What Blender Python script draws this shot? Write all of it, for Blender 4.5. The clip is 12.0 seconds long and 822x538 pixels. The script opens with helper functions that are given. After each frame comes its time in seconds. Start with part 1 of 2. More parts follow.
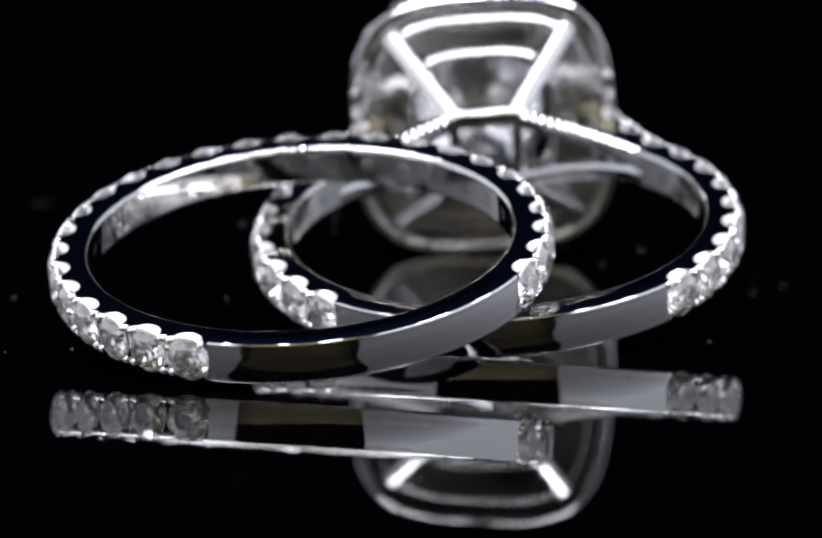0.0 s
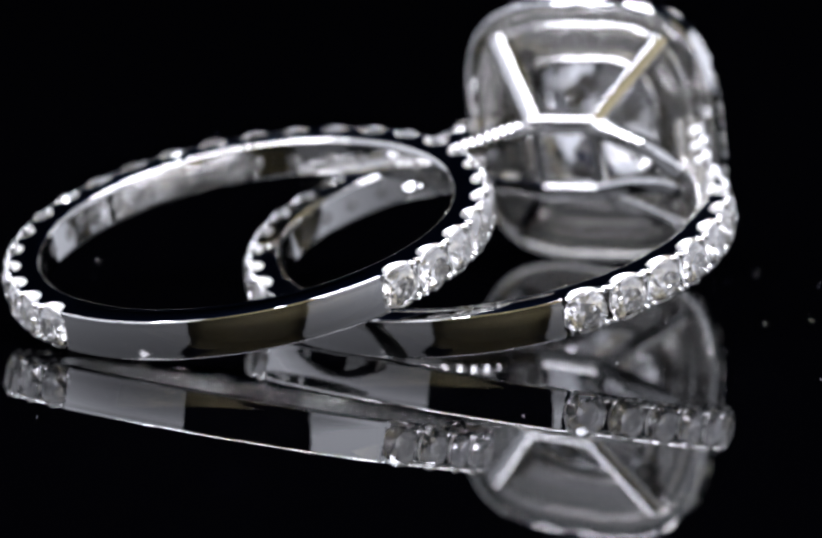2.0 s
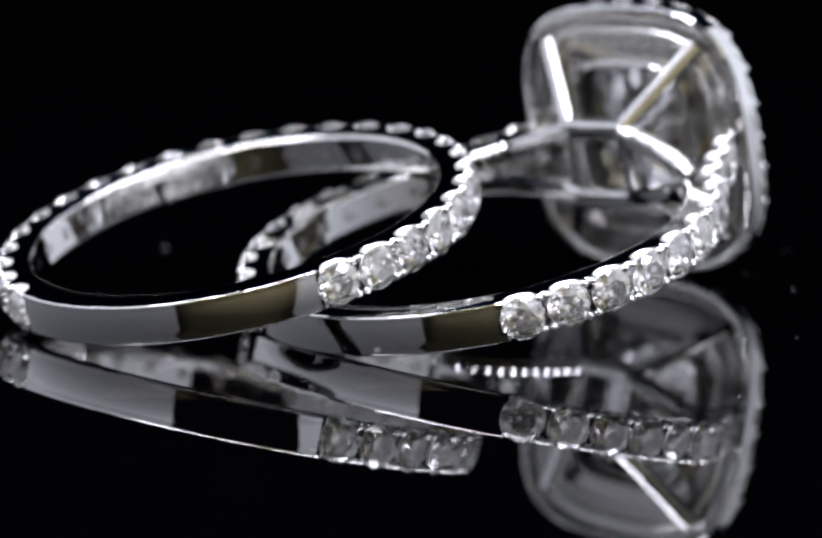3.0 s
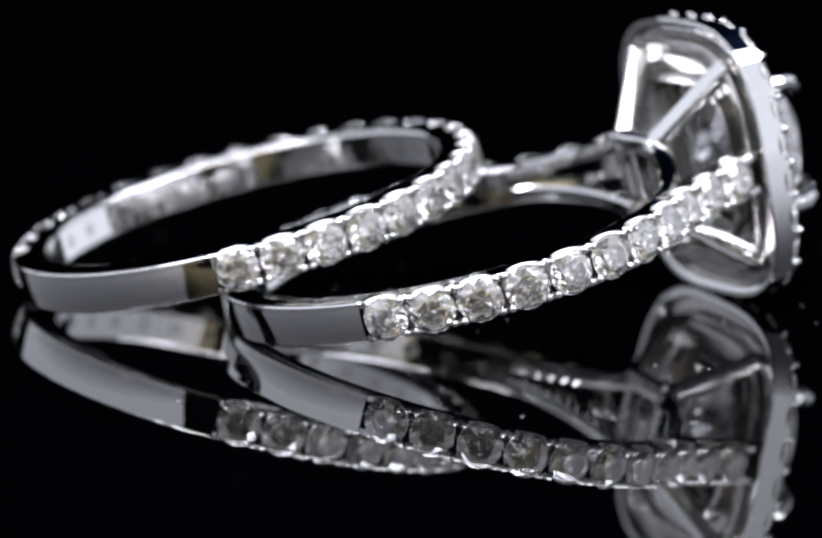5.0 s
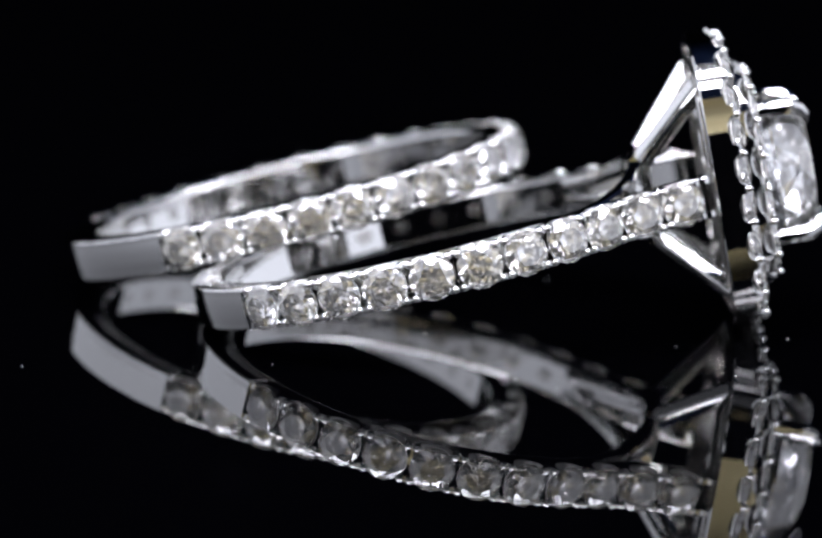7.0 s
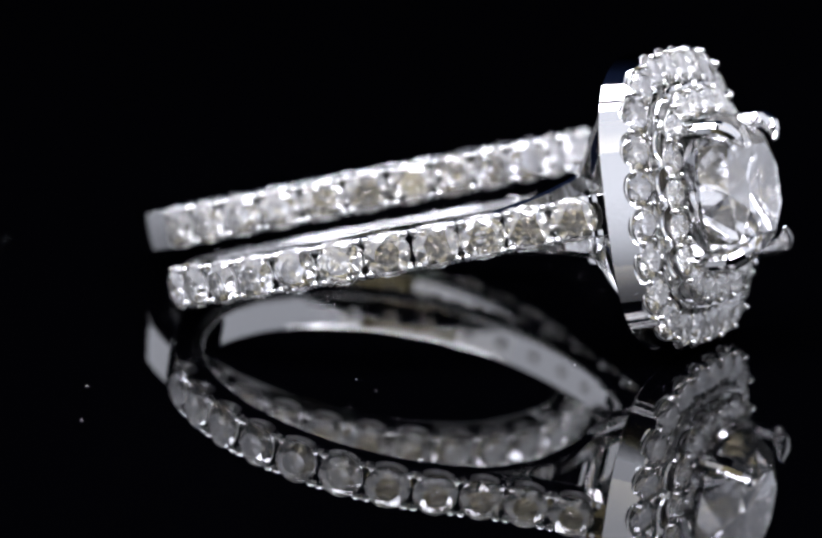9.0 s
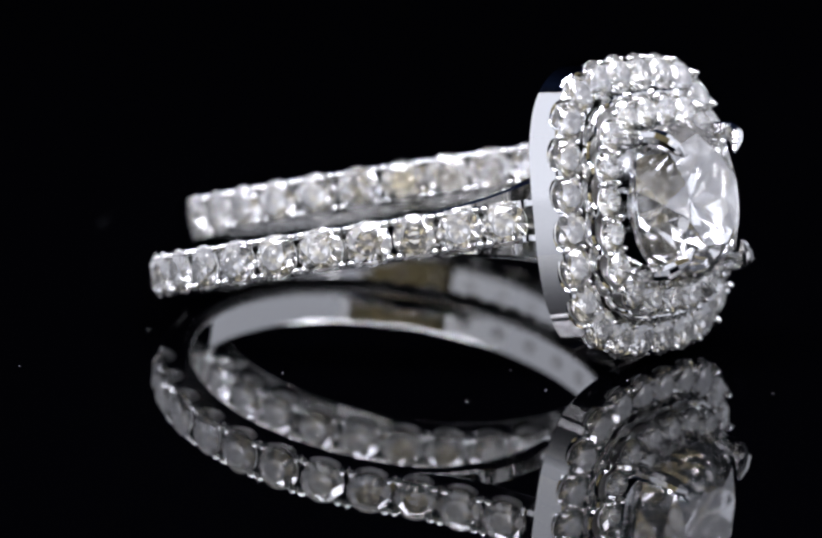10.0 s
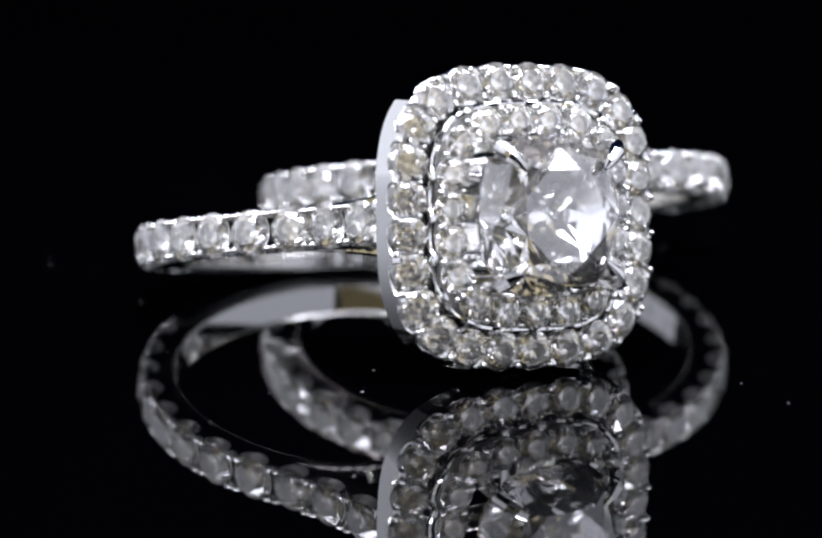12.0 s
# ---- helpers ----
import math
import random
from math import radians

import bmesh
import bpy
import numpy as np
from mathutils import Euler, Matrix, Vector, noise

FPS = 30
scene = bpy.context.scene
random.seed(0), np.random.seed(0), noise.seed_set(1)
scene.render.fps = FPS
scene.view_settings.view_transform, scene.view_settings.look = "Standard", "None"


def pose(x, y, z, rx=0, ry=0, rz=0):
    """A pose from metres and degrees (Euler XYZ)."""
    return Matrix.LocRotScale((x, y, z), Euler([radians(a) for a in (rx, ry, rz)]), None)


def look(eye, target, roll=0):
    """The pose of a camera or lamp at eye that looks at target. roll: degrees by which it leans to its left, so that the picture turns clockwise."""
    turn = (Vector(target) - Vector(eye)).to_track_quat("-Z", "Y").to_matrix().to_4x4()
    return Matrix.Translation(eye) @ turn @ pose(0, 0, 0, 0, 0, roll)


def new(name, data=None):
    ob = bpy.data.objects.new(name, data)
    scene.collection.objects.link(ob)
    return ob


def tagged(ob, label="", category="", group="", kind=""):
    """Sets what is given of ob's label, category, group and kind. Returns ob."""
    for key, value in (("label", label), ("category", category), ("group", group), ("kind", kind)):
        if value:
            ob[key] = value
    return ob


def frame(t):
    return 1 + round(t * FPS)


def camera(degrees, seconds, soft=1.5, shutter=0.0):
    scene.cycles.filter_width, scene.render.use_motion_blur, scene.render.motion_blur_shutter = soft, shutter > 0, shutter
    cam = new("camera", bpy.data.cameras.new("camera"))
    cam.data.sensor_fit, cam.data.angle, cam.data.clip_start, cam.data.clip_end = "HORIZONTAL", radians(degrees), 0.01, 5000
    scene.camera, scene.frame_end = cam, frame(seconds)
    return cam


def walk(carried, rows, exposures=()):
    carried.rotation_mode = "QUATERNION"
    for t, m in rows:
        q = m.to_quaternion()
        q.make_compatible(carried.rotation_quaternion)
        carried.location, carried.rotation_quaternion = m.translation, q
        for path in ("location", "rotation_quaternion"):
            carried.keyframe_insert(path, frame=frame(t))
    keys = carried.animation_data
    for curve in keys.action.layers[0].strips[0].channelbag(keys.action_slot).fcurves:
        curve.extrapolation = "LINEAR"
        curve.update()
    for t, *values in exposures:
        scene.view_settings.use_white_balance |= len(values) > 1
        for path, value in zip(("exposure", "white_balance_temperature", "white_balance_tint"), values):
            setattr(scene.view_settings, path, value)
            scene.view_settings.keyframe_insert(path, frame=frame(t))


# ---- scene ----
EYE = Vector((0.000000, -0.168690, 0.035200))
AIM = Vector((-0.001040, -0.011766, 0.003991))
cam = camera(11.0, 12.0, soft=2.5)
cam.data.dof.use_dof = True
cam.data.dof.focus_distance = 0.1600
cam.data.dof.aperture_fstop = 55.0
walk(cam, [(0.0, look(EYE, AIM, 0.007)), (12.0, look(EYE, AIM, 0.007))])

MM = 0.001
TOP = 0.80          # half the width of a band, in millimetres


def turn_at(t):
    """The turntable's angle in degrees; 0 at six seconds."""
    d = t - 6.0
    return -12.98125 * d + 0.01101 * d * d + 0.000276 * d ** 3


def placed(c, n, x):
    """A pose from a centre in millimetres, an axis and a direction towards local x."""
    n = Vector(n).normalized()
    x = Vector(x)
    x = (x - n * x.dot(n)).normalized()
    y = n.cross(x)
    m = Matrix((x, y, n)).transposed().to_4x4()
    m.translation = (Vector(c) - n * TOP) * MM
    return m


RING_E = placed((0.099, -2.334, 3.86), (-0.2402, 0.0082, 0.9707), (0.94165, 0.23621, 0.2398))
RING_W = placed((-7.304, 3.968, 4.27), (-0.2513, 0.01099, 0.9678), (0.80397, 0.55636, 0.20999))

# ---- light ----
world = bpy.data.worlds.new("dark_room")
world.use_nodes = True
world.node_tree.nodes["Background"].inputs["Color"].default_value = (0.35, 0.42, 0.7, 1)
world.node_tree.nodes["Background"].inputs["Strength"].default_value = 0.004
scene.world = world


def soft_box(name, place, target, width, height, power, colour):
    """A rectangular light box."""
    data = bpy.data.lights.new(name, "AREA")
    data.shape, data.size, data.size_y = "RECTANGLE", width, height
    data.energy, data.color = power, colour
    lamp = new(name, data)
    lamp.matrix_world = look(place, target)
    return lamp


soft_box("light_box_left", (-0.218, -0.06, 0.160), (0.0, -0.06, 0.160), 0.66, 0.33, 0.94, (0.83, 0.86, 1.0))
soft_box("light_box_right", (0.218, -0.06, 0.160), (0.0, -0.06, 0.160), 0.66, 0.33, 0.94, (0.83, 0.86, 1.0))

# ---- materials ----


def material(name):
    m = bpy.data.materials.new(name)
    m.use_nodes = True
    t = m.node_tree
    return m, t, t.nodes["Principled BSDF"]


def add_noise(t, scale, detail=4.0):
    co = t.nodes.new("ShaderNodeTexCoord")
    n = t.nodes.new("ShaderNodeTexNoise")
    n.inputs["Scale"].default_value, n.inputs["Detail"].default_value = scale, detail
    t.links.new(co.outputs["Object"], n.inputs["Vector"])
    return n


def ramp(t, source, low, high, a=0.35, b=0.65):
    r = t.nodes.new("ShaderNodeMapRange")
    r.inputs["From Min"].default_value, r.inputs["From Max"].default_value = a, b
    r.inputs["To Min"].default_value, r.inputs["To Max"].default_value = low, high
    t.links.new(source, r.inputs["Value"])
    return r.outputs["Result"]


def metal(name, colour, rough_low, rough_high, bump):
    m, t, p = material(name)
    p.inputs["Base Color"].default_value = (*colour, 1)
    p.inputs["Metallic"].default_value = 1.0
    wide, fine = add_noise(t, 350.0), add_noise(t, 5200.0, 6.0)
    t.links.new(ramp(t, wide.outputs["Fac"], rough_low, rough_high), p.inputs["Roughness"])
    b = t.nodes.new("ShaderNodeBump")
    b.inputs["Strength"].default_value, b.inputs["Distance"].default_value = bump, 0.00001
    t.links.new(fine.outputs["Fac"], b.inputs["Height"])
    t.links.new(b.outputs["Normal"], p.inputs["Normal"])
    return m


GOLD = metal("polished_white_gold", (0.665, 0.66, 0.645), 0.025, 0.055, 0.04)
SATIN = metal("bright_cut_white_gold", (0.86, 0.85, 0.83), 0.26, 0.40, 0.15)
# Darker copy of the white gold: the shade in recesses put into its colour.
CAST_SHADED = metal("recess_shaded_white_gold", (0.50, 0.49, 0.47), 0.14, 0.26, 0.25)


def diamond(name, colour, lift):
    """Clear stone of high refraction; a last value above 0 mixes in white that stands in for returned light."""
    m, t, p = material(name)
    t.nodes.remove(p)
    info = t.nodes.new("ShaderNodeObjectInfo")
    tint = t.nodes.new("ShaderNodeMix")
    tint.data_type = "RGBA"
    tint.inputs[6].default_value, tint.inputs[7].default_value = (*colour, 1), (0.998, 0.998, 1.0, 1)
    t.links.new(info.outputs["Random"], tint.inputs[0])
    glass = t.nodes.new("ShaderNodeBsdfGlass")
    glass.inputs["IOR"].default_value, glass.inputs["Roughness"].default_value = 2.417, 0.0
    t.links.new(tint.outputs[2], glass.inputs["Color"])
    out = t.nodes["Material Output"].inputs["Surface"]
    if not lift:
        t.links.new(glass.outputs["BSDF"], out)
        return m
    # Diffuse white added over the glass to brighten the stone.
    white_lift = t.nodes.new("ShaderNodeBsdfDiffuse")
    white_lift.inputs["Color"].default_value = (0.94, 0.915, 0.86, 1)
    n = add_noise(t, 2600.0, 3.0)
    mix = t.nodes.new("ShaderNodeMixShader")
    t.links.new(ramp(t, n.outputs["Fac"], lift * 0.5, lift * 1.5), mix.inputs["Fac"])
    t.links.new(glass.outputs["BSDF"], mix.inputs[1])
    t.links.new(white_lift.outputs["BSDF"], mix.inputs[2])
    t.links.new(mix.outputs["Shader"], out)
    return m


DIAMOND = diamond("small_diamond", (1.0, 0.996, 0.98), 0.0)
CROWN = diamond("small_diamond_crown", (1.0, 0.996, 0.98), 0.09)
DIAMOND_BIG = diamond("cushion_diamond", (1.0, 0.997, 0.985), 0.0)
CROWN_BIG = diamond("cushion_diamond_crown", (1.0, 0.997, 0.985), 0.08)

FROST, _, fp = material("frosted_girdle")
fp.inputs["Base Color"].default_value = (0.88, 0.88, 0.86, 1)
fp.inputs["Roughness"].default_value = 0.45

TABLE, tt, pp = material("black_acrylic")
pp.inputs["Base Color"].default_value = (0.0003, 0.0003, 0.0005, 1)
pp.inputs["IOR"].default_value = 1.52
tn = add_noise(tt, 60.0)
tt.links.new(ramp(tt, tn.outputs["Fac"], 0.004, 0.02), pp.inputs["Roughness"])

DUST, _, dp = material("dust")
dp.inputs["Base Color"].default_value = (0.6, 0.6, 0.62, 1)
dp.inputs["Roughness"].default_value = 0.8

CLOTH, ct, cp = material("black_velvet")
cp.inputs["Base Color"].default_value = (0.0016, 0.0016, 0.0022, 1)
cp.inputs["Roughness"].default_value = 1.0
cp.inputs["Specular IOR Level"].default_value = 0.0

NAVY, _, np_ = material("dark_blue_felt")
np_.inputs["Base Color"].default_value = (0.012, 0.02, 0.05, 1)
np_.inputs["Roughness"].default_value = 1.0
np_.inputs["Specular IOR Level"].default_value = 0.0

WALL, wt, wp = material("beige_wall")
wn = add_noise(wt, 7.0)
wm = wt.nodes.new("ShaderNodeMix")
wm.data_type = "RGBA"
wm.inputs[6].default_value, wm.inputs[7].default_value = (0.60, 0.51, 0.27, 1), (0.70, 0.60, 0.35, 1)
wt.links.new(ramp(wt, wn.outputs["Fac"], 0.0, 1.0, 0.42, 0.58), wm.inputs[0])
wt.links.new(wm.outputs[2], wp.inputs["Base Color"])
wp.inputs["Roughness"].default_value = 0.9

LED, lt, lp = material("led_glow")
lp.inputs["Base Color"].default_value = (0.9, 0.9, 0.9, 1)
lp.inputs["Emission Color"].default_value = (0.87, 0.88, 1.0, 1)
lp.inputs["Emission Strength"].default_value = 30.0
CASE, _, kp = material("black_lamp_case")
kp.inputs["Base Color"].default_value = (0.01, 0.01, 0.011, 1)
kp.inputs["Roughness"].default_value = 0.5

# ---- mesh tools ----


def finish(name, bm, mat, smooth=30.0, scale=MM):
    bmesh.ops.recalc_face_normals(bm, faces=bm.faces)
    if scale != 1.0:
        bmesh.ops.scale(bm, vec=(scale, scale, scale), verts=bm.verts)
    me = bpy.data.meshes.new(name)
    bm.to_mesh(me)
    bm.free()
    me.materials.append(mat)
    if smooth:
        for f in me.polygons:
            f.use_smooth = True
        me.set_sharp_from_angle(angle=radians(smooth))
    return me


def part(name, data, mat=None, parent=None, label="", m=None, smooth=30.0):
    """Links a bmesh or a shared mesh as one object under parent."""
    if isinstance(data, bmesh.types.BMesh):
        data = finish(name, data, mat, smooth)
    ob = new(name, data)
    ob.parent = parent
    if m is not None:
        ob.matrix_basis = m
    if label:
        ob["label"] = label
    return ob


def loft(bm, rings, closed):
    """Joins rings of points (each a closed loop of equal length) into a skin."""
    rows = [[bm.verts.new(p) for p in ring] for ring in rings]
    n = len(rows[0])
    for i in range(len(rows) if closed else len(rows) - 1):
        a, b = rows[i], rows[(i + 1) % len(rows)]
        for j in range(n):
            bm.faces.new((a[j], a[(j + 1) % n], b[(j + 1) % n], b[j]))
    if not closed:
        bm.faces.new(rows[0][::-1])
        bm.faces.new(rows[-1])


def section(lo, hi, half, chamfer_in, chamfer_out):
    """Outline of a band's section: (offset along the normal, height)."""
    ci, co = chamfer_in, chamfer_out
    out = []
    for k in range(4):
        a = k / 3 * math.pi / 2
        out.append((lo + ci - ci * math.cos(a), half - ci + ci * math.sin(a)))
    for k in range(4):
        a = k / 3 * math.pi / 2
        out.append((hi - co + co * math.sin(a), half - co + co * math.cos(a)))
    for k in range(4):
        w = 1 - k / 4
        out.append((hi + 0.03 * (1 - w * w), (half - co - 0.04) * w))
    return out + [(x, -z) for x, z in reversed(out)]


WALL_Z = 0.26       # thickness of the walls that hold the stones


def channel(lo, hi, half, floor, chamfer, cut):
    """Section of a band with a channel for the stones; cut, 0 to 1: how far its walls are scalloped down beside a stone."""
    out = []
    out.append((lo, half - chamfer - 0.05))
    for k in range(5):
        a = k / 4 * math.pi / 2
        out.append((lo + chamfer - chamfer * math.cos(a), half - chamfer + chamfer * math.sin(a)))
    out += [(lo + chamfer + 0.04, half), (hi - 0.04 - cut * 0.54, half), (hi - cut * 0.25, half - 0.04 - cut * (WALL_Z - 0.05)), (hi - cut * 0.25, half - WALL_Z), (floor, half - WALL_Z)]
    return out + [(x, -z) for x, z in reversed(out)]


def scalloped(path, stones, lo, hi, floor, chamfer, closed=False):
    """A band along a path of (point, normal) pairs, with a bright hollow cut into both walls beside each stone."""
    bm = bmesh.new()
    pitch = (stones[1][0] - stones[0][0]).length
    rings, cuts = [], []
    for p, n in path:
        base = Vector((p[0] + n[0] * (hi - 0.41), p[1] + n[1] * (hi - 0.41)))
        u = min((base - q).length for q, _ in stones) / pitch
        cut = math.sqrt(max(0.0, 1 - (u / 0.345) ** 2))
        if cut == 0.0 and u < 0.62:
            cut = 0.22 * max(0.0, 1 - abs(u - 0.5) / 0.05)
        cuts.append(cut)
        rings.append([(p[0] + n[0] * o, p[1] + n[1] * o, z) for o, z in channel(lo, hi, TOP, floor, chamfer, cut)])
    rows = [[bm.verts.new(p) for p in ring] for ring in rings]
    count = len(rows[0])
    for i in range(len(rows) if closed else len(rows) - 1):
        a, b = rows[i], rows[(i + 1) % len(rows)]
        for j in range(count):
            f = bm.faces.new((a[j], a[(j + 1) % count], b[(j + 1) % count], b[j]))
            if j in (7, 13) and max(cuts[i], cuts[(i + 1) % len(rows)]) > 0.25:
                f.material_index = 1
    if not closed:
        bm.faces.new(rows[0][::-1])
        bm.faces.new(rows[-1])
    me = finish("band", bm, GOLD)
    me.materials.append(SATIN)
    return me


def sweep(bm, path, shape, closed=False):
    """Sweeps a section along (point, normal) pairs in the ring's plane."""
    loft(bm, [[(p[0] + n[0] * o, p[1] + n[1] * o, z) for o, z in shape] for p, n in path], closed)


def arc(a0, a1, steps):
    """Circle path about the finger hole from angle a0 to a1 in degrees."""
    out = []
    for i in range(steps + 1):
        a = radians(a0 + (a1 - a0) * i / steps)
        out.append(((0.0, 0.0), (math.cos(a), math.sin(a))))
    return out


def tube(bm, points, radii, sides=10):
    """A round bar through points with rounded ends."""
    pts = [Vector(p) for p in points]
    rings = []
    side = Vector((0.31, 0.52, 0.79)).normalized()
    for i, p in enumerate(pts):
        d = (pts[min(i + 1, len(pts) - 1)] - pts[max(i - 1, 0)]).normalized()
        u = (side - d * side.dot(d)).normalized()
        v = d.cross(u)
        rings.append([p + (u * math.cos(k * math.tau / sides) + v * math.sin(k * math.tau / sides)) * radii[i] for k in range(sides)])
    loft(bm, rings, False)


def bar(bm, a, b, w, h, up):
    """A straight bar with bevelled edges from a to b."""
    a, b = Vector(a), Vector(b)
    d = (b - a).normalized()
    u = Vector(up)
    u = (u - d * u.dot(d)).normalized()
    v = d.cross(u)
    c = min(w, h) * 0.5
    shape = []
    for q, (sx, sy) in enumerate(((1, 1), (-1, 1), (-1, -1), (1, -1))):
        for k in range(5):
            g = (q + k / 4) * math.pi / 2
            shape.append((sx * (w - c) + c * math.cos(g), sy * (h - c) + c * math.sin(g)))
    loft(bm, [[p + v * x + u * y for x, y in shape] for p in (a, b)], False)


def hull(points):
    bm = bmesh.new()
    for p in points:
        bm.verts.new(p)
    res = bmesh.ops.convex_hull(bm, input=bm.verts)
    bmesh.ops.delete(bm, geom=[g for g in res["geom_interior"] if isinstance(g, bmesh.types.BMVert)], context="VERTS")
    return bm


def faceted(name, bm, below, crown, girdle):
    """A cut stone: pavilion, girdle and crown."""
    me = finish(name, bm, below, 0)
    me.materials.append(girdle)
    me.materials.append(crown)
    for f in me.polygons:
        f.material_index = 2 if f.normal.z > 0.05 else 1 if f.normal.z > -0.05 else 0
    return me


def brilliant(r):
    """A round brilliant of girdle radius r; table towards +z."""
    pts = []
    for n, rad, z, off in ((8, 0.56, 0.33, 0.5), (8, 0.80, 0.212, 0.0), (16, 1.0, 0.03, 0.0), (16, 1.0, -0.03, 0.0), (8, 0.22, -0.705, 0.0)):
        for k in range(n):
            a = (k + off) * math.tau / n
            pts.append((r * rad * math.cos(a), r * rad * math.sin(a), r * z))
    pts.append((0, 0, -0.87 * r))
    return faceted("stone", hull(pts), DIAMOND, CROWN, FROST)


def cushion(ha, hb, k, power=3.3):
    """Point of a cushion outline in direction k of a full turn."""
    a = k * math.tau
    c, s = math.cos(a), math.sin(a)
    r = (abs(c) ** power + abs(s) ** power) ** (-1 / power)
    return Vector((ha * r * c, hb * r * s))


def cushion_steps(ha, hb, count, shift=0.0):
    """Points evenly spaced along a cushion outline, with their outward normals."""
    fine = [cushion(ha, hb, i / 1440) for i in range(1441)]
    run = [0.0]
    for a, b in zip(fine, fine[1:]):
        run.append(run[-1] + (b - a).length)
    out = []
    j = 0
    for i in range(count):
        want = (i + shift) / count * run[-1]
        while run[j + 1] < want:
            j += 1
        d = (fine[(j + 3) % 1440] - fine[(j - 3) % 1440]).normalized()
        out.append((fine[j], Vector((d.y, -d.x))))
    return out


def ellipsoid(rx, ry, rz, u=10, v=6):
    bm = bmesh.new()
    bmesh.ops.create_uvsphere(bm, u_segments=u, v_segments=v, radius=1.0)
    bmesh.ops.scale(bm, vec=(rx, ry, rz), verts=bm.verts)
    return bm


def axes(o, x, y, z):
    m = Matrix((Vector(x), Vector(y), Vector(z))).transposed().to_4x4()
    m.translation = Vector(o) * MM
    return m


# ---- the table and the room ----
turntable = new("turntable")
tagged(turntable, "glossy black acrylic turntable disc with fine specks of dust", "turntable")
bm = bmesh.new()
prof = [(0.0, 0.0), (208.6, 0.0), (209.6, -0.4), (210.0, -1.4), (210.0, -8.0), (0.0, -8.0)]
rows = []
for k in range(128):
    a = k * math.tau / 128
    rows.append([bm.verts.new((r * math.cos(a), r * math.sin(a), z)) for r, z in prof[1:5]])
for k in range(128):
    a, b = rows[k], rows[(k + 1) % 128]
    for j in range(3):
        bm.faces.new((a[j], a[j + 1], b[j + 1], b[j]))
bm.faces.new([r[0] for r in rows])
bm.faces.new([r[3] for r in rows])
part("disc", bm, TABLE, turntable, smooth=0)
speck = finish("dust_speck", ellipsoid(0.035, 0.022, 0.02, 6, 4), DUST)
spots = [(2.2, -2.6), (14.0, -6.0), (-13.0, -14.0), (7.5, -13.0), (0.5, 9.0), (3.0, 7.0)]
spots += [(random.uniform(-24, 24), random.uniform(-24, 24)) for _ in range(26)]
for sx, sy in spots:
    part("dust_speck", speck, None, turntable, m=pose(sx * MM, sy * MM, 0.00001, 0, 0, random.uniform(0, 180)) @ Matrix.Diagonal((random.uniform(0.5, 1.6), 1, 1, 1)))

bm = bmesh.new()
for x, y, z in ((-0.9, 0.9, -0.008), (-0.9, -0.45, -0.008), (0.9, -0.45, -0.008), (0.9, 0.9, -0.008)):
    bm.verts.new((x, y, z))
for x, y, z in ((-0.9, 0.9, -0.05), (-0.9, -0.45, -0.05), (0.9, -0.45, -0.05), (0.9, 0.9, -0.05)):
    bm.verts.new((x, y, z))
bm.verts.ensure_lookup_table()
for f in ((0, 1, 2, 3), (7, 6, 5, 4), (0, 4, 5, 1), (1, 5, 6, 2), (2, 6, 7, 3), (3, 7, 4, 0)):
    bm.faces.new([bm.verts[i] for i in f])
tagged(new("ground", finish("ground", bm, CLOTH, 0, 1.0)), "black velvet cloth under the turntable", "cloth", kind="structure")


def slab(name, lo, hi, mat, label):
    bm = bmesh.new()
    bmesh.ops.create_cube(bm, size=1.0)
    for v in bm.verts:
        v.co = [(lo[i] + hi[i]) / 2 + v.co[i] * (hi[i] - lo[i]) for i in range(3)]
    return tagged(new(name, finish(name, bm, mat, 0, 1.0)), label, "wall", kind="structure")


slab("wall_back", (-0.9, 0.9, -0.05), (0.9, 0.93, 0.36), CLOTH, "black velvet backdrop behind the rings")
slab("wall_front", (-0.9, -0.48, -0.05), (0.9, -0.45, 0.12), CLOTH, "black velvet cloth behind the camera")
slab("wall_front_upper", (-0.9, -0.48, 0.12), (0.9, -0.45, 0.36), WALL, "pale beige wall above the black cloth")
slab("wall_west", (-0.93, -0.48, -0.05), (-0.9, 0.93, 0.36), CLOTH, "black velvet side wall")
slab("wall_east", (0.9, -0.48, -0.05), (0.93, 0.93, 0.36), CLOTH, "black velvet side wall")
# Unseen strip, added to give the plain bands a beige reflection.
slab("reflection_strip", (-0.9, -0.45, 0.345), (0.9, -0.37, 0.36), WALL, "pale beige strip added under the ceiling for reflections")
slab("ceiling", (-0.93, -0.48, 0.36), (0.93, 0.93, 0.39), NAVY, "dark blue felt ceiling")

ceiling_lamp = new("ceiling_lamp")
tagged(ceiling_lamp, "overhead black lamp with a row of glowing white tubes", "lamp")
bm = bmesh.new()
bar(bm, (-260, -22, 18), (260, -22, 18), 92, 12, (0, 0, 1))
part("case", bm, CASE, ceiling_lamp)
bm = bmesh.new()
bar(bm, (0, -105, 0), (0, 60, 0), 1.6, 3.0, (0, 0, 1))
tube_mesh = finish("tube", bm, LED)
for k in range(32):
    part("tube", tube_mesh, None, ceiling_lamp, m=pose((k - 15.5) * 16 * MM, 0, 0))
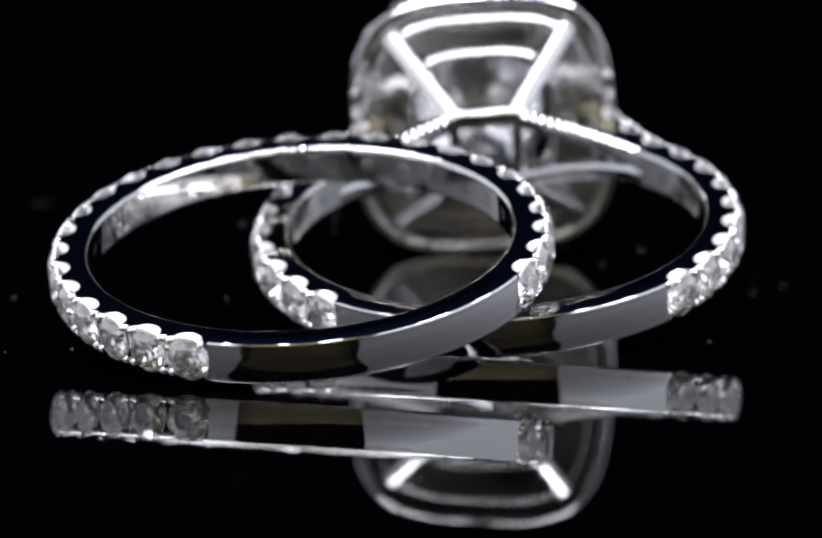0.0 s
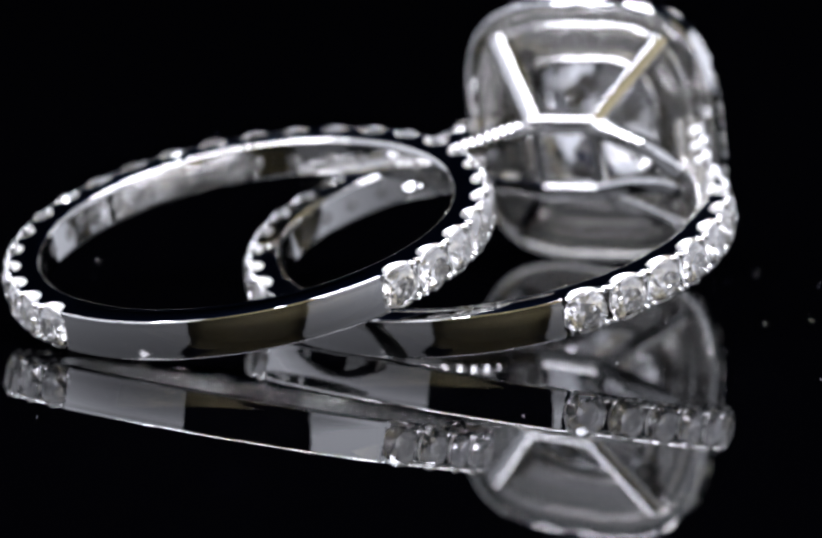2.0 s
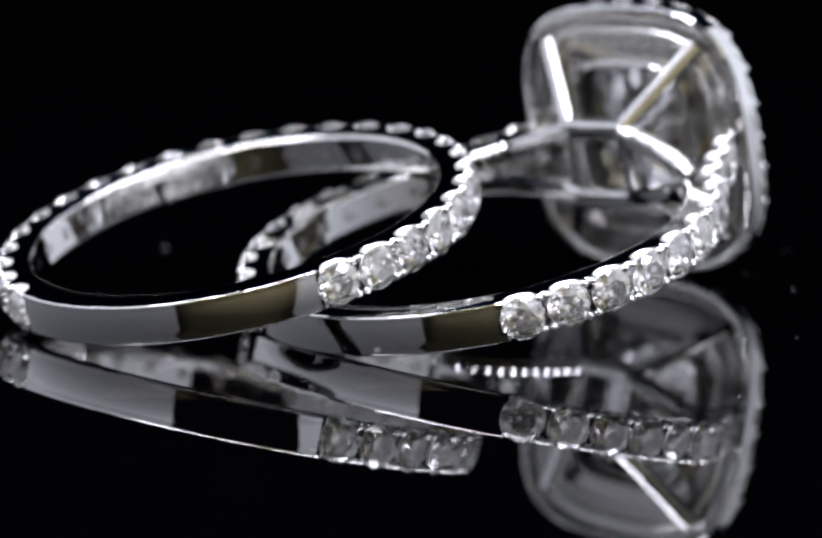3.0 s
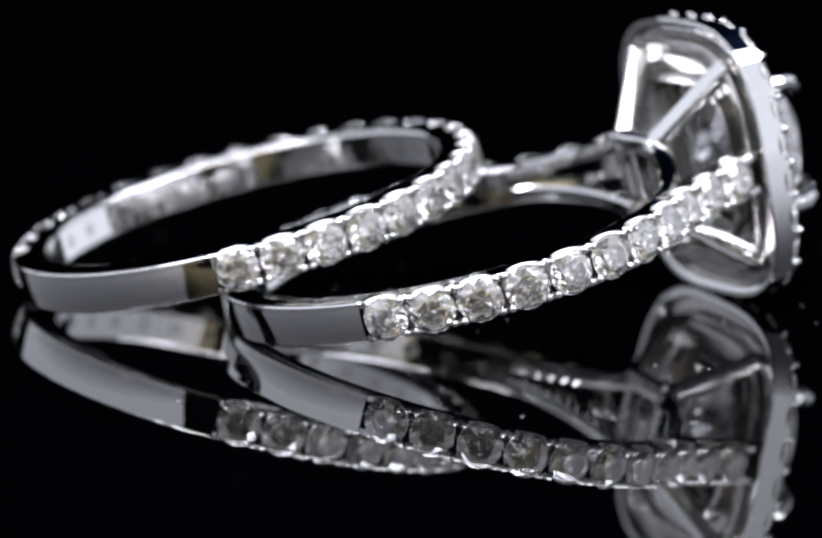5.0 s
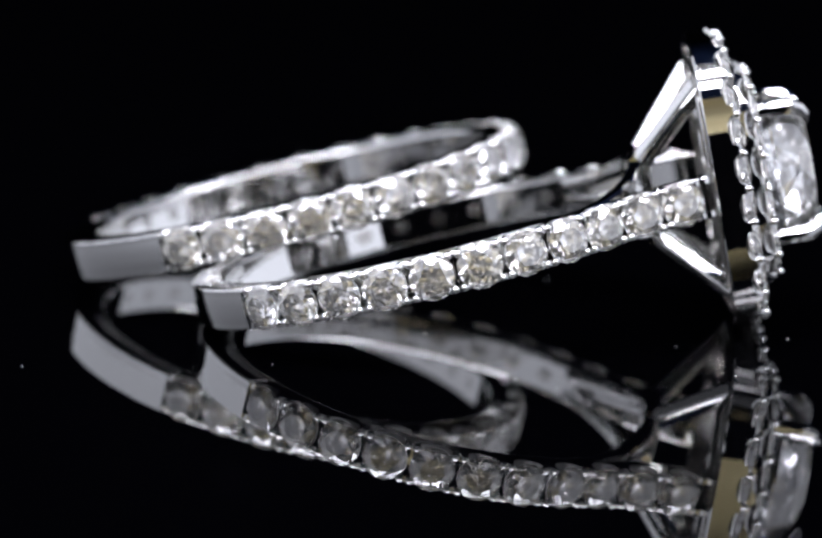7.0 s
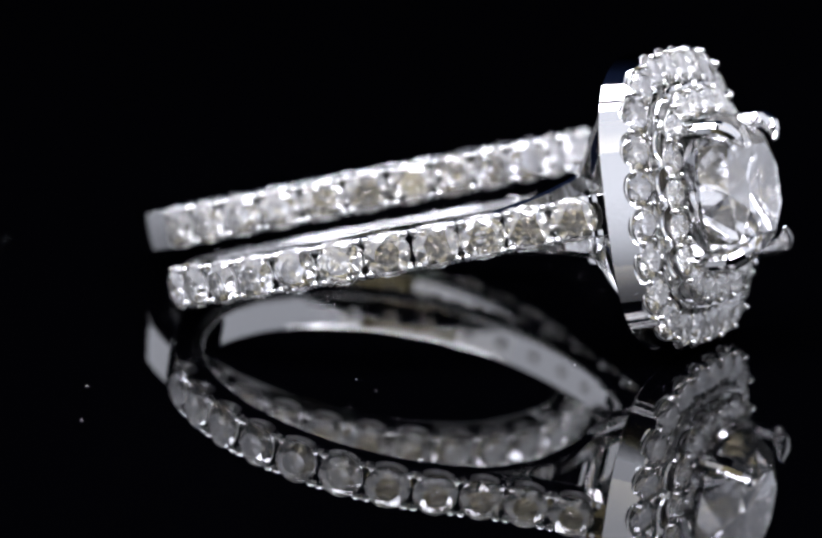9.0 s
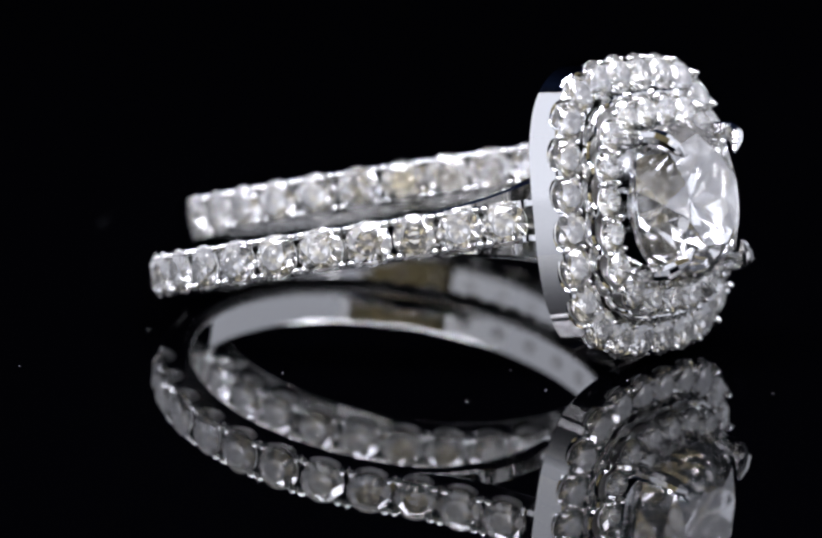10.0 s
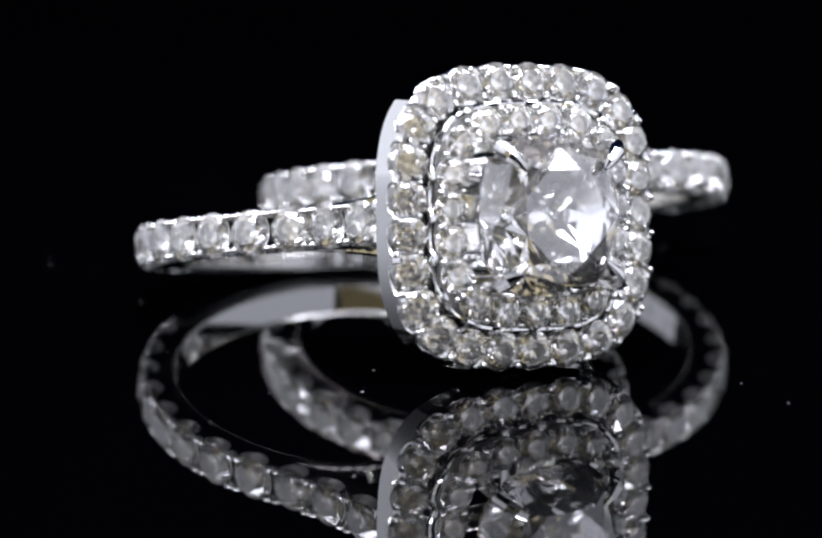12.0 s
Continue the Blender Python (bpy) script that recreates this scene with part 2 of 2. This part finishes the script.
ceiling_lamp.matrix_basis = pose(0.0, 0.0, 0.33)

led_panel = new("led_panel")
tagged(led_panel, "black studio lamp with a long row of glowing white bars", "lamp")
bm = bmesh.new()
bar(bm, (-320, 0, 9), (320, 0, 9), 50, 6, (0, 0, 1))
part("case", bm, CASE, led_panel)
bm = bmesh.new()
bar(bm, (0, -30, 0), (0, 30, 0), 4.0, 2.0, (0, 0, 1))
led_mesh = finish("led_bar", bm, LED)
for k in range(40):
    part("led_bar", led_mesh, None, led_panel, m=pose((k - 19.5) * 15.6 * MM, 0, 0))
led_panel.matrix_basis = look((0.0, -0.160, 0.310), (0.0, 0.0, 0.0))

# ---- shared pieces ----
STONE = brilliant(0.885)
# Thin ovals of the darkened metal stand for the holes behind the stones.
STONE_BACK = finish("stone_back", ellipsoid(0.36, 0.30, 0.005, 12, 6), CAST_SHADED, 60)
HALO_BEAD = finish("bead", ellipsoid(0.15, 0.15, 0.22, 8, 6), GOLD, 60)
BEAD = finish("bead", ellipsoid(0.19, 0.18, 0.24, 12, 8), GOLD, 60)


def set_row(ring, stones, half, dimples):
    """Stones along a path with pairs of beads between them; the first ones show at the inside."""
    for i, (p, n) in enumerate(stones):
        t = Vector((-n.y, n.x, 0))
        n3 = Vector((n.x, n.y, 0))
        z = Vector((0, 0, 1))
        part("stone", STONE, None, ring, m=axes((p.x + n.x * 0.36, p.y + n.y * 0.36, 0), t, z, n3) @ pose(0, 0, 0, random.uniform(-2.5, 2.5), random.uniform(-2.5, 2.5), random.uniform(-20, 20)))
        if i < dimples:
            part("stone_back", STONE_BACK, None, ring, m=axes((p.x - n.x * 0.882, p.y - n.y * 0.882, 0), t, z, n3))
    for (p, n), (q, m) in zip(stones, stones[1:]):
        mid, nm = (p + q) / 2, (n + m).normalized()
        t = Vector((-nm.y, nm.x, 0))
        n3 = Vector((nm.x, nm.y, 0))
        for s in (1, -1):
            for w in (0.19, -0.19):
                o = Vector((mid.x, mid.y, 0)) + n3 * 0.36 + t * w + Vector((0, 0, s * (half - 0.15)))
                part("bead", BEAD, None, ring, m=axes(o, t, Vector((0, 0, 1)), n3))


RI, RB, RO = 8.38, 9.26, 9.70


def round_stones(start, pitch, count):
    out = []
    for i in range(count):
        a = radians(start + pitch * i)
        n = Vector((math.cos(a), math.sin(a)))
        out.append((n * RB, n))
    return out


def strip(ring, a0, a1):
    bm = bmesh.new()
    sweep(bm, arc(a0, a1, 80), section(RI + 0.40, RO, TOP + 0.02, 0.02, 0.09))
    part("plain_section", bm, GOLD, ring, "smooth polished plain back of the band")


# ---- wedding band ----
RI, RB, RO = 8.29, 9.17, 9.61
wedding = new("wedding_band")
tagged(wedding, "white gold band of small round diamonds leaning on another ring", "ring", "rings")
band_row = round_stones(-136.7, 10.79, 26)
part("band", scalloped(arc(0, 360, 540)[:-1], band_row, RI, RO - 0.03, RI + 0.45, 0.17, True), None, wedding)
strip(wedding, 138.4, 217.9)
set_row(wedding, band_row, TOP, 26)

# ---- engagement ring ----
RI, RB, RO = 8.38, 9.24, 9.66
engagement = new("engagement_ring")
tagged(engagement, "white gold ring with double diamond halo lying on its side", "ring", "rings")
strip(engagement, 136.8, 219.9)
HEAD_Z = 0.07
HEAD_TILT = Matrix.Translation((11.5 * MM, 0, HEAD_Z * MM)) @ pose(0, 0, 0, 0, 3.6) @ Matrix.Translation((-11.5 * MM, 0, -HEAD_Z * MM))
SHOULDER_IN = 50.0


def shoulder(side):
    """The rising shoulder's path: base line points and outward normals."""
    a = radians(SHOULDER_IN)
    p0 = Vector((RB * math.cos(a), RB * math.sin(a)))
    p3 = Vector((11.25, 4.75))
    p1 = p0 + Vector((math.sin(a), -math.cos(a))) * 1.3
    p2 = p3 - Vector((0.97, -0.24)) * 1.8
    out = []
    for i in range(73):
        k = i / 72
        p = p0 * (1 - k) ** 3 + p1 * 3 * k * (1 - k) ** 2 + p2 * 3 * k * k * (1 - k) + p3 * k ** 3
        d = (p1 - p0) * (1 - k) ** 2 + (p2 - p1) * 2 * k * (1 - k) + (p3 - p2) * k * k
        n = Vector((-d.y, d.x)).normalized()
        out.append((Vector((p.x, p.y * side)), Vector((n.x, n.y * side))))
    return out


lower_rows = []
for side in (1, -1):
    for s in (1, -1):
        bm = bmesh.new()
        rings = []
        for i in range(31):
            k = i / 30
            a = radians(8.2 + 40 * k) * side
            h = 0.5 + 1.0 * (1 - k) ** 1.6
            c, w = math.cos(a), math.sin(a)
            rings.append([(c * r, w * r, s * z) for r, z in ((RI + 0.1, h - 0.42), (RI, h - 0.3), (RI, h + 0.1), (RI + 0.05, h + 0.22), (RI + 0.18, h + 0.30), (RI + 0.6, h + 0.30), (RI + 0.72, h + 0.2), (RI + 0.72, h - 0.42))])
        loft(bm, rings, False)
        part("rail", bm, GOLD, engagement)
    row = round_stones(132.4 if side > 0 else 134.4, -11.05, 8)
    row = [(Vector((p.x, p.y * side)), Vector((n.x, n.y * side))) for p, n in row]
    line = shoulder(side)
    last = row[-1][0]
    gap = 9.28 * radians(11.05) * 0.985
    for p, n in line[6:]:
        if (p - last).length >= gap and p.x < 11.1:
            row.append((p, n))
            last = p
    set_row(engagement, row, TOP, 8)
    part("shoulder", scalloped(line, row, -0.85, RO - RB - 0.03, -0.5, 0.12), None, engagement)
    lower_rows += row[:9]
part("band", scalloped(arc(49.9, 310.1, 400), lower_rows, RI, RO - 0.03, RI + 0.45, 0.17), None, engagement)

# basket under the halo
for s in (1, -1):
    bm = bmesh.new()
    bar(bm, (8.72, -1.45, s * 1.52), (8.72, 1.45, s * 1.52), 0.42, 0.42, (1, 0, 0))
    part("basket_bar", bm, GOLD, engagement)
    bm = bmesh.new()
    bar(bm, (8.72, s * 1.3, -1.5), (8.72, s * 1.3, 1.5), 0.25, 0.30, (1, 0, 0))
    part("basket_bar", bm, GOLD, engagement)
for sy in (1, -1):
    for sz in (1, -1):
        bm = bmesh.new()
        bar(bm, (8.75, sy * 1.25, sz * 1.5), (11.35 + sz * 0.2, sy * 3.7, HEAD_Z + sz * 4.1), 0.35, 0.38, (1, 0, 0))
        part("strut", bm, GOLD, engagement)

HY, HZ = 5.58, 5.78


def rim(name, x0, x1, outer, inner, label="", mat=GOLD, flare=0.0, notches=0, depth=0.0):
    """A cushion-shaped collar from x0 to x1 with an opening, drawn in by flare towards its rear (below 0: widening); notches cut hollows into its front edge."""
    bm = bmesh.new()
    rings = []
    steps = notches * 12 if notches else 160
    for k, (o, n) in enumerate(cushion_steps(outer[0], outer[1], steps)):
        i = o - n * (outer[0] - inner[0])
        u = abs((k / 12 + 0.5) % 1.0 - 0.5) * 2
        cut = depth * math.sqrt(max(0.0, 1 - (u / 0.8) ** 2)) if notches else 0.0
        e = n * 0.07
        b = o - n * flare
        ring = [(x0, b.x - e.x, b.y + HEAD_Z - e.y)]
        stops = [x0 + 0.06 + (x1 - 0.13 - depth - x0 - 0.06) * j / 4 for j in range(5)] if flare else [x0 + 0.07]
        for x in stops + [x1 - 0.07 - cut]:
            b = o - n * flare * (x1 - x) / (x1 - x0)
            ring.append((x, b.x, b.y + HEAD_Z))
        ring += [(x1 - cut, b.x - e.x, b.y + HEAD_Z - e.y), (x1 - cut, i.x, i.y + HEAD_Z), (x0 + abs(flare) * 0.6, i.x, i.y + HEAD_Z)]
        if flare:
            b = o - n * (flare + 0.24)
            ring.append((x0, b.x, b.y + HEAD_Z))
        rings.append(ring)
    loft(bm, rings, True)
    return part(name, bm, mat, engagement, label, m=HEAD_TILT)


rim("gallery", 11.18, 12.42, (HY - 0.13, HZ - 0.13), (HY - 0.40, HZ - 0.40), flare=-0.12, notches=25, depth=0.34)
rim("rear_rim", 11.06, 11.24, (4.66, 4.86), (4.50, 4.70), mat=CAST_SHADED)
rim("halo_plate", 11.52, 11.66, (HY - 0.405, HZ - 0.405), (3.1, 3.3), mat=CAST_SHADED)
rim("rear_step", 11.26, 11.51, (4.25, 4.45), (3.95, 4.15), mat=CAST_SHADED)
rim("rear_seat", 10.98, 11.51, (3.25, 3.4), (3.05, 3.2), mat=CAST_SHADED)
rim("inner_collar", 11.665, 13.1, (4.15, 4.33), (3.98, 4.16), notches=19, depth=0.25)
rim("seat_plate", 12.46, 12.58, (3.97, 4.15), (2.99, 3.17), mat=SATIN)
rim("center_cup", 12.4, 13.0, (2.98, 3.08), (2.78, 2.88), mat=GOLD)


def halo(name, ha, hb, x, count, radius, lean, bead_out, shift):
    mesh = brilliant(radius)
    spots = cushion_steps(ha, hb, count, shift)
    for p, n in spots:
        out = Vector((math.cos(lean), n.x * math.sin(lean), n.y * math.sin(lean)))
        t = Vector((0, -n.y, n.x))
        part(name, mesh, None, engagement, m=HEAD_TILT @ axes((x, p.x, p.y + HEAD_Z), t, out.cross(t), out) @ pose(0, 0, 0, random.uniform(-3, 3), random.uniform(-3, 3), random.uniform(-25, 25)))
    for p, n in cushion_steps(ha, hb, count, shift + 0.5):
        out = Vector((math.cos(lean), n.x * math.sin(lean), n.y * math.sin(lean)))
        t = Vector((0, -n.y, n.x))
        for d in (bead_out, -bead_out):
            o = Vector((x + 0.06, p.x + n.x * d, p.y + n.y * d + HEAD_Z)) + t * random.uniform(-0.05, 0.05)
            part("bead", HALO_BEAD, None, engagement, m=HEAD_TILT @ axes(o, t, out.cross(t), out))


halo("halo_stone", HY - 0.74, HZ - 0.74, 12.36, 25, 0.77, 0.26, 0.50, 0.0)
halo("inner_halo_stone", 3.42, 3.58, 13.2, 19, 0.66, 0.12, 0.46, 0.25)


def cushion_gem(ha, hb):
    pts = []
    for n, f, x, off in ((8, 0.58, 1.50, 0.5), (8, 0.84, 1.00, 0.0), (32, 1.0, 0.07, 0.0), (32, 1.0, -0.07, 0.0), (16, 0.80, -0.72, 0.5), (8, 0.56, -1.32, 0.0), (8, 0.24, -2.02, 0.5)):
        for k in range(n):
            p = cushion(ha * f, hb * f, (k + off) / n, 2.8)
            pts.append((p.x, p.y, x))
    pts.append((0, 0, -2.5))
    return hull(pts)


part("cushion_diamond", faceted("cushion_diamond", cushion_gem(2.9, 3.0), DIAMOND_BIG, CROWN_BIG, DIAMOND_BIG), None, engagement, "large clear cushion-cut diamond",
     m=HEAD_TILT @ axes((13.8, 0.3, HEAD_Z), (0, 1, 0), (0, 0, 1), (1, 0, 0)))
for sy in (1, -1):
    for sz in (1, -1):
        bm = bmesh.new()
        pts, rad = [], []
        for i in range(9):
            k = i / 8
            w = 1.0 if k < 0.6 else 1.0 - 0.32 * ((k - 0.6) / 0.4) ** 1.5
            pts.append((12.3 + 3.02 * math.sin(k * 1.45) / math.sin(1.45), 0.3 + sy * 2.42 * w, HEAD_Z + sz * 2.52 * w))
            rad.append((0.34, 0.34, 0.34, 0.34, 0.34, 0.34, 0.33, 0.25, 0.08)[i])
        tube(bm, pts, rad)
        part("claw", bm, GOLD, engagement, m=HEAD_TILT)


def motions():
    """The turntable carries both rings round under a still camera."""
    times = [i * 0.25 for i in range(49)]
    for thing, at in ((turntable, Matrix.Identity(4)), (wedding, RING_W), (engagement, RING_E)):
        walk(thing, [(t, pose(0, 0, 0, 0, 0, turn_at(t)) @ at) for t in times])


motions()
